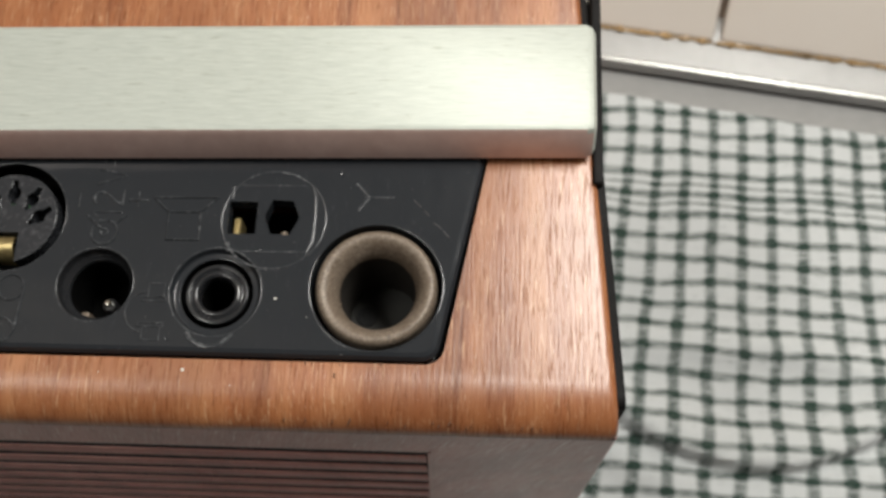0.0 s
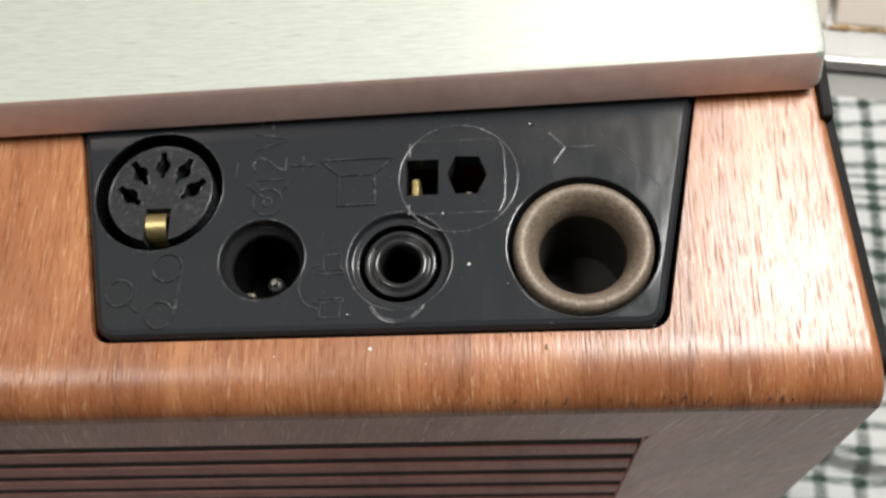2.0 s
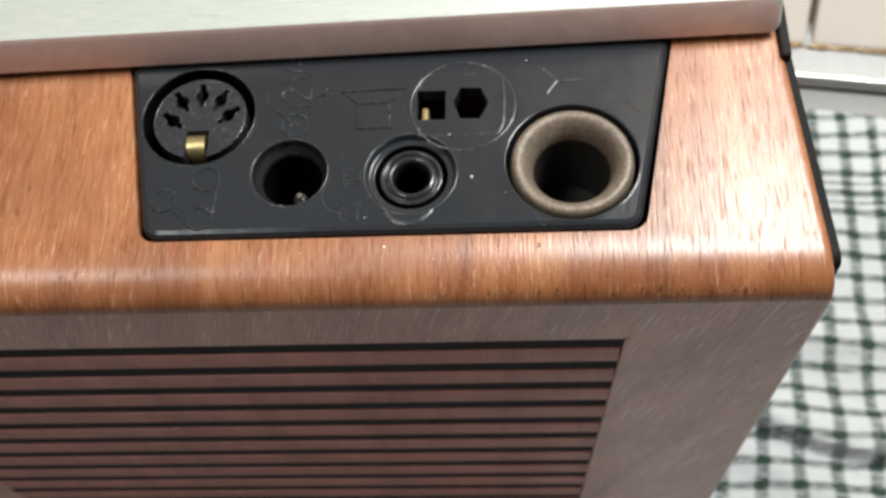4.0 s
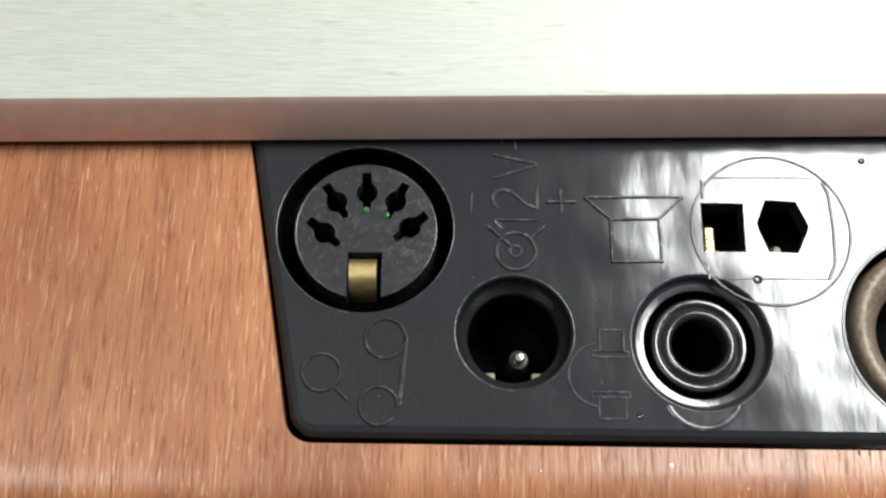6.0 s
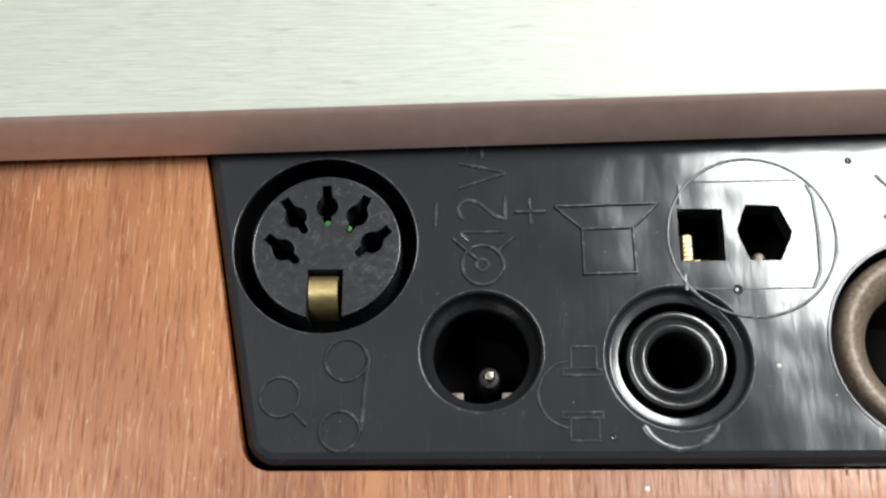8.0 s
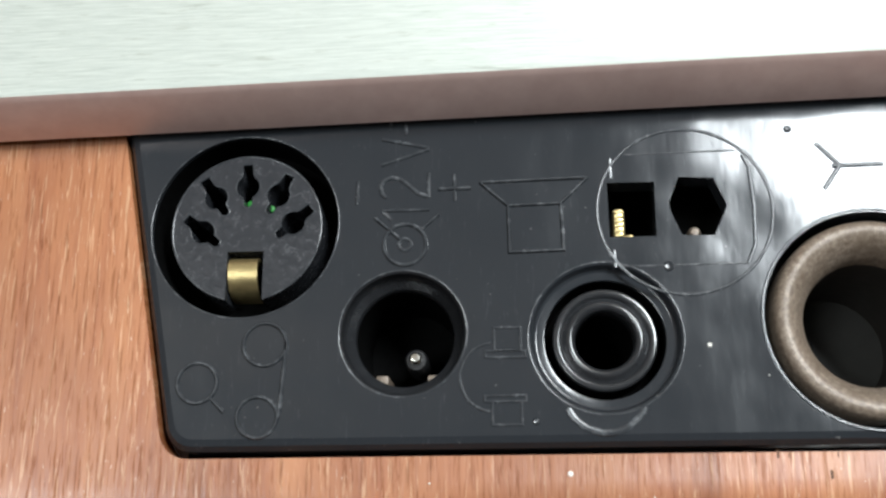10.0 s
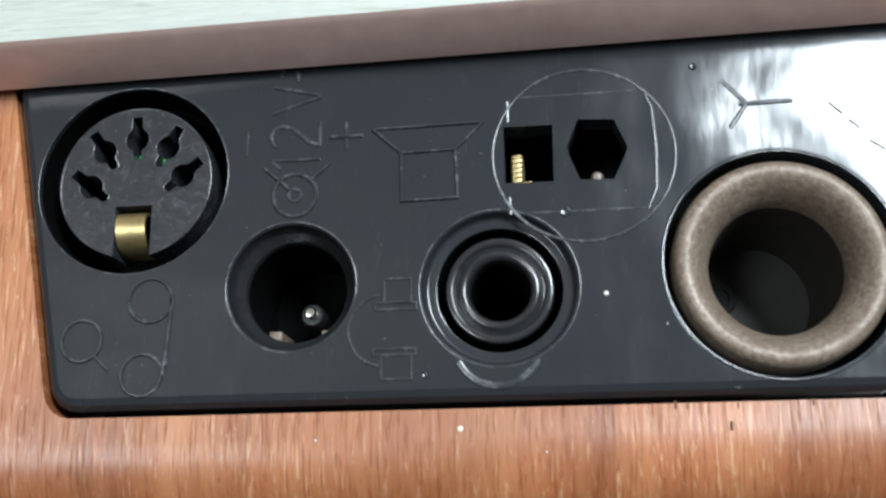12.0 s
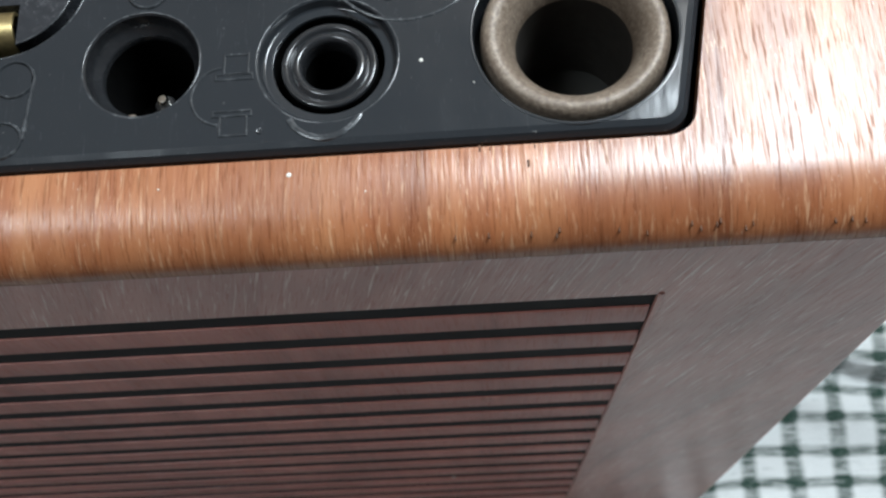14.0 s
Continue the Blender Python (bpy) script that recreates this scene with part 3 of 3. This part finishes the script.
part("bush_bore", bm, BORE, plate, "bore of the aerial socket, its shade put into the colour")
bm = bmesh.new()
lathe(bm, *ANT, [(5.0, -15.0), (0, -15.05)], 40)
part("bush_floor", bm, FLOOR_SHADE, plate, "dull floor of the aerial socket, darkened for its shade")
bm = bmesh.new()
lathe(bm, ANT[0] - 2.6, ANT[1] + 0.6, [(1.5, -15.0), (1.4, -14.7), (0.9, -14.7), (0.85, -14.95), (0.0, -14.97)], 24)
part("inner_contact", bm, DARK, plate)
bm = bmesh.new()
ridge(bm, circle(ANT[0], ANT[1], 8.72, 56), 0.13, 0.05, True)
part("moulded_rim", bm, PLASTIC, plate)

# loudspeaker socket
bm = bmesh.new()
ridge(bm, circle(*LS, 6.95, 64), 0.15, 0.09, True)
ridge(bm, [(35.35, 22.6), (35.35, 20.9)], 0.2, 0.07)
ridge(bm, [(35.35, 14.8), (35.4, 13.4)], 0.16, 0.05)
ridge(bm, [(36.2, 22.9), (45.4, 23.0)], 0.1, 0.03)
ridge(bm, [(36.0, 13.45), (45.8, 13.5)], 0.1, 0.04)
ridge(bm, [(46.0, 22.6), (46.45, 21.5), (46.6, 18.2), (46.45, 15.0), (45.8, 13.5)], 0.18, 0.10)
part("speaker_insert", bm, WORN, plate, "moulded round outline of the loudspeaker socket")
bm = bmesh.new()
slab(bm, (35.5, 16.1, -5), (36.5, 18.8, -1.4), 0.4, 3)
for k in range(6):
    slab(bm, (35.6, 16.35 + 0.4 * k, -1.5), (36.4, 16.55 + 0.4 * k, -1.3), 0.06, 1)
slab(bm, (36.5, 16.05, -5), (37.2, 16.7, -2.0), 0.2, 2)
part("brass_tongue", bm, BRASS, plate, "brass tongue in the square hole")
bm = bmesh.new()
lathe(bm, 42.2, 16.9, [(0.55, -3.5), (0.5, -2.6), (0.3, -2.3), (0.0, -2.25)], 16)
part("pin_contact", bm, TARNISH, plate)
for (x, y, r) in ((39.6, 13.4, 0.42), (49.8, 24.7, 0.32), (28.86, 1.35, 0.3)):
    bm = bmesh.new()
    lathe(bm, x, y, [(r, 0.0), (0.8 * r, 0.09), (0.45 * r, 0.05), (0, 0.03)], 14)
    part("moulding_mark", bm, PLASTIC, plate, "small round moulding mark")

# moulded symbols
bm = bmesh.new()
ridge(bm, [(14.7, 19.2), (14.75, 21.25)], 0.15, 0.13)
part("minus_sign", bm, WORN, plate)
bm = bmesh.new()
ridge(bm, [(21.4, 20.38), (24.05, 20.4)], 0.18)
ridge(bm, [(22.68, 21.62), (22.74, 19.3)], 0.15, 0.13)
part("plus_sign", bm, WORN, plate)
bm = bmesh.new()
ridge(bm, [(24.8, 20.85), (33.5, 21.03)])
ridge(bm, [(24.8, 20.85), (27.05, 18.8)])
ridge(bm, [(33.5, 21.03), (31.3, 18.88)])
ridge(bm, [(27.05, 18.8), (31.3, 18.88), (31.4, 14.95), (27.1, 14.85)], closed=True)
part("loudspeaker_symbol", bm, WORN, plate)
bm = bmesh.new()
ridge(bm, circle(18.68, 15.72, 1.72, 28), 0.18, closed=True)
ridge(bm, [(16.2, 18.05), (18.35, 16.1)], 0.16)
ridge(bm, [(21.4, 18.2), (19.95, 16.9)], 0.16)
ridge(bm, circle(18.67, 15.72, 0.5, 14), 0.16, 0.12, True)
part("polarity_symbol", bm, WORN, plate)
bm = bmesh.new()
ridge(bm, [(25.7, 8.7), (27.75, 8.7), (27.75, 6.85), (25.7, 6.85)], 0.13, 0.1, True)
ridge(bm, [(25.0, 6.85), (28.1, 6.85), (28.15, 6.35), (25.0, 6.35)], 0.12, 0.1, True)
ridge(bm, [(24.9, 3.35), (28.1, 3.35), (28.1, 2.9), (24.9, 2.9)], 0.12, 0.1, True)
ridge(bm, [(25.5, 2.9), (25.5, 1.1), (27.75, 1.1), (27.75, 2.9)], 0.13, 0.1)
ridge(bm, arc(25.7, 4.8, 2.7, 95, 262, 16), 0.13, 0.1)
part("headphone_symbol", bm, WORN, plate)
bm = bmesh.new()
ridge(bm, circle(7.55, 7.72, 1.72, 28), closed=True)
ridge(bm, circle(2.25, 4.72, 1.6, 28), closed=True)
ridge(bm, circle(7.15, 1.95, 1.6, 28), closed=True)
ridge(bm, [(9.3, 8.0), (8.85, 1.9)], 0.2)
ridge(bm, [(3.3, 3.6), (4.5, 2.4)])
part("tape_symbol", bm, WORN, plate)
bm = bmesh.new()
ridge(bm, [(51.9, 23.4), (53.6, 21.45)], 0.2, 0.13)
ridge(bm, [(52.25, 19.5), (53.6, 21.4)], 0.2, 0.13)
ridge(bm, [(53.0, 21.4), (57.0, 21.47)], 0.2, 0.13)
part("aerial_symbol", bm, WORN, plate)
bm = bmesh.new()
for a, b in (((59.6, 21.2), (60.6, 20.2)), ((61.0, 19.7), (61.7, 19.0)), ((62.3, 18.0), (63.4, 17.2)), ((63.6, 16.9), (64.4, 16.0))):
    ridge(bm, [a, b], 0.11, 0.04)
part("scratch", bm, PLASTIC_MATT, plate, "short dull scratch marks")
for x, y, r in ((42.3, 7.02, 0.19), (46.6, 4.6, 0.07)):
    bm = bmesh.new()
    lathe(bm, x, y, [(r, 0.0), (0.7 * r, 0.08), (0, 0.1)], 8)
    part("dust_speck", bm, DUST, plate, "tiny pale speck stuck to the plastic")


# the marking 12V= reads towards the handle
bm = bmesh.new()
ridge(bm, [(16.8, 18.62), (20.65, 18.62)], 0.15, 0.14)
ridge(bm, [(16.85, 18.55), (17.55, 17.85)], 0.17, 0.1)
ridge(bm, [(17.15, 19.75), (16.75, 20.1), (16.65, 20.75), (16.9, 21.25), (17.5, 21.5), (18.3, 21.35), (19.0, 20.75), (19.7, 20.1), (20.55, 19.75)], 0.2, 0.14)
ridge(bm, [(20.6, 19.7), (20.6, 21.8)], 0.16, 0.13)
ridge(bm, [(16.75, 24.9), (20.5, 24.05), (20.5, 23.85), (16.7, 22.6)], 0.18, 0.14)
ridge(bm, [(17.45, 25.6), (17.45, 27.9)], 0.13, 0.1)
ridge(bm, [(18.72, 25.25), (18.72, 27.9)], 0.17, 0.12)
part("voltage_marking", bm, WORN, plate, "moulded marking 12V=")

for x, y, r in ((31.3, -2.6, 0.2), (20.6, -3.2, 0.08), (37.5, -4.4, 0.08)):
    bm = bmesh.new()
    fall = max(0.0, -3.0 - y) ** 2 * 0.07
    lathe(bm, x, y, [(1.3 * r, ROOF - fall - 0.04), (0.8 * r, ROOF - fall + 0.05), (0, ROOF - fall + 0.07)], 9)
    part("pale_speck", bm, DUST, radio, "tiny pale fleck on the varnish")
bm = bmesh.new()
slab(bm, (37.1, FRONT - 0.08, -109.0), (37.7, FRONT + 0.05, -108.4), 0.05, 1)
part("pale_speck", bm, DUST, radio, "tiny pale fleck on the varnish")
CHIP = plain("dark_chip", (0.10, 0.045, 0.02), 0.7)
for i in range(16):
    x = random.uniform(44, 79)
    y0 = -8.35 + random.uniform(-0.1, 0.5)
    z0 = ROOF - 4.1 * (1 - math.sqrt(max(0.0, 1 - min(0.97, ((-3 - y0) / 6.28) ** 2))))
    bm = bmesh.new()
    slab(bm, (x - 0.07, y0 - 0.4, z0 - 0.25), (x + random.uniform(0.0, 0.06), y0 + random.uniform(0.1, 0.5), z0 + 0.02), 0.02, 1)
    part("veneer_chip", bm, CHIP, radio, "small dark chip in the veneer edge")
for x, y, r in ((46.8, -1.3, 0.2), (47.6, -1.4, 0.12), (50.6, -2.85, 0.22), (51.2, -1.4, 0.14), (56.4, -1.3, 0.16)):
    bm = bmesh.new()
    slab(bm, (x - 0.6 * r, y - 1.6 * r, ROOF - 0.15), (x + 0.6 * r, y + 1.6 * r, ROOF + 0.015), 0.04, 1)
    part("veneer_pit", bm, CHIP, radio, "small dark pit beside the socket plate")
# ---- counter, wall and tiles, turned a little against the radio ----
YARD = Matrix.Translation((0.133, 0.1485, 0)) @ Matrix.Rotation(radians(-8.8), 4, "Z")


def setting(name, bm, material, label="", at=YARD):
    ob = link(name, bm, material, None, label, at)
    ob["kind"] = "structure"
    return ob


bm = bmesh.new()
slab(bm, (-1500, -560, -40), (1500, -12.0, -1.0), 1.0)
setting("worktop", bm, STEEL, "smooth grey worktop under the cloth")
bm = bmesh.new()
shape = [(-11.4, -20), (-11.4, 0.3), (-12.1, 0.3), (-12.4, 1.2), (-11.9, 4.2), (-10.7, 4.8), (-10.0, 4.3), (0, 5.4), (8, 6.0), (8, -20)]
for x0, x1 in ((-1500, 1500),):
    loops = [[(x, y, z) for y, z in shape] for x in (x0, x1)]
    band(bm, *loops)
    for l in loops:
        bm.faces.new([bm.verts.new(p) for p in l])
bmesh.ops.remove_doubles(bm, verts=bm.verts, dist=1e-4)
bmesh.ops.recalc_face_normals(bm, faces=bm.faces)
setting("worktop_ledge", bm, STEEL, "raised grey ledge with a bright rolled edge")
# thin pale tube added on the lip to draw its highlight line
bm = bmesh.new()
loops = [[(x, -11.4 + 0.85 * math.cos(a), 4.6 + 0.6 * math.sin(a)) for a in (2 * math.pi * k / 14 for k in range(14))] for x in (-1500, 1500)]
band(bm, *loops)
bmesh.ops.recalc_face_normals(bm, faces=bm.faces)
setting("ledge_highlight", bm, LIP_HIGHLIGHT, "bright strip added along the ledge's rolled edge as its highlight")
bm = bmesh.new()
slab(bm, (-1500, 118, -900), (1500, 160, 2400))
wall = setting("wall_north", bm, GROUT, "cream tiled wall behind the worktop")
bm = bmesh.new()
sill_shape = [(9, -30), (9, 0), (5, 1.0), (118, 114), (118, -30)]
loops = [[(x, y, z) for y, z in sill_shape] for x in (-1500, 1500)]
band(bm, *loops)
for l in loops:
    bm.faces.new([bm.verts.new(p) for p in l])
bmesh.ops.remove_doubles(bm, verts=bm.verts, dist=1e-4)
bmesh.ops.recalc_face_normals(bm, faces=bm.faces)
sill = setting("tiled_sill", bm, GROUT, "sloping sill of cream glazed tiles behind the worktop")

bm = bmesh.new()
slab(bm, (-74.1, -5.5, 0), (74.1, 3.0, 147.5), 1.2, 3)
for v in bm.verts:
    v.co *= 0.001
tile_mesh = bpy.data.meshes.new("tile")
for f in bm.faces:
    f.smooth = True
bm.to_mesh(tile_mesh)
bm.free()
tile_mesh.set_sharp_from_angle(angle=radians(40))
tile_mesh.materials.append(TILE)
for row in range(3):
    for col in range(-4, 5):
        ob = new("tile", tile_mesh)
        x, d = -0.0697 + 0.1505 * col, random.uniform(-0.0003, 0.0003)
        if row == 0:
            ob.parent = sill
            ob.location, ob.rotation_euler = (x, 0.003 + d, 0.002), (radians(-45), 0, 0)
        else:
            ob.parent = wall
            ob.location = (x, 0.116 + d, 0.122 + 0.15 * (row - 1))

# dirty sealant along the foot of the tiles
bm = bmesh.new()
cols = 260
rows = []
for i in range(cols + 1):
    x = -160 + 330 * i / cols
    fat = 0.95 + 1.1 * noise.noise((x * 0.35, 0, 0)) + 0.6 * noise.noise((x * 1.3, 5, 0))
    rows.append([bm.verts.new((x, -0.8 - max(0.2, 1.1 * fat) * math.sin(a) + 0.5 * noise.noise((x * 0.9, a * 3, 2)), 5.1 + 0.75 * fat * (1 - math.cos(a)) + 0.6 * noise.noise((x * 0.8, a * 2, 9)))) for a in (0, 0.6, 1.2, 1.9, 2.6, 3.1)])
for a, b in zip(rows, rows[1:]):
    for i in range(5):
        bm.faces.new((a[i], b[i], b[i + 1], a[i + 1]))
bmesh.ops.recalc_face_normals(bm, faces=bm.faces)
seal = setting("sealant_bead", bm, GRIME, "uneven brown dirty sealant under the tiles")

# ---- checked cloth ----
bm = bmesh.new()
NX, NY = 170, 300


def crease(x):
    return 19 + 0.009 * (x - 142) ** 2


def cloth_z(x, y):
    z = 1.2 + 0.9 * noise.noise((x * 0.02, y * 0.02, 3)) + 0.5 * noise.noise((x * 0.06, y * 0.05, 8))
    fold = y - crease(x)
    z += 6.0 * math.exp(-(fold / (9.0 if fold > 0 else 2.0)) ** 2) + 2.2 * math.exp(-((fold + 13) / 5) ** 2)
    fold2 = y - (48 - 0.12 * (x - 140) + 4 * math.sin(x * 0.05))
    z += 2.6 * math.exp(-(fold2 / 5) ** 2)
    fold3 = (y + 28) + 0.5 * (x - 120)
    z += 6.0 * math.exp(-(fold3 / 7) ** 2)
    near = max(0.0, min(1.0, (abs(x) - 88) / 14)) if -14 < y < 90 else max(0.0, min(1.0, (-14 - y) / 14)) if y <= -14 and abs(x) < 88 else 1.0
    return max(0.35, 0.6 + z * near)


grid = []
for j in range(NY + 1):
    y = -300 + 426 * j / NY
    line = []
    for i in range(NX + 1):
        x = -200 + 460 * i / NX
        yy = y - (0.155 * (x - 133) if y > 0 else 0) * max(0, y / 120) + 0.8 * noise.noise((x * 0.05, y * 0.05, 1))
        if abs(x) > 96:
            yy -= 1.8 * math.exp(-((y - crease(x)) / 2.6) ** 2)
        line.append(bm.verts.new((x, yy, cloth_z(x, y))))
    grid.append(line)
for a, b in zip(grid, grid[1:]):
    for i in range(NX):
        bm.faces.new((a[i], a[i + 1], b[i + 1], b[i]))
bmesh.ops.solidify(bm, geom=bm.faces[:], thickness=0.5)
bmesh.ops.recalc_face_normals(bm, faces=bm.faces)
cloth = link("tea_towel", bm, GINGHAM, None, "", Matrix.Translation((0, 0, 0.0002)), 60)
tagged(cloth, "rumpled white cotton cloth with dark green checks, spread on the worktop", "cloth")

# ---- the unseen room added to close the place and bounce light ----
for name, lo, hi in (("floor", (-1500, -2600, -960), (1500, 160, -900)), ("ceiling", (-1500, -2600, 2400), (1500, 160, 2450)),
                     ("wall_south", (-1500, -2650, -900), (1500, -2600, 2400)), ("wall_east", (1500, -2600, -900), (1550, 160, 2400)),
                     ("wall_west", (-1550, -2600, -900), (-1500, 160, 2400))):
    bm = bmesh.new()
    slab(bm, lo, hi)
    setting(name, bm, CEILING_PAINT if name == "ceiling" else PAINT)
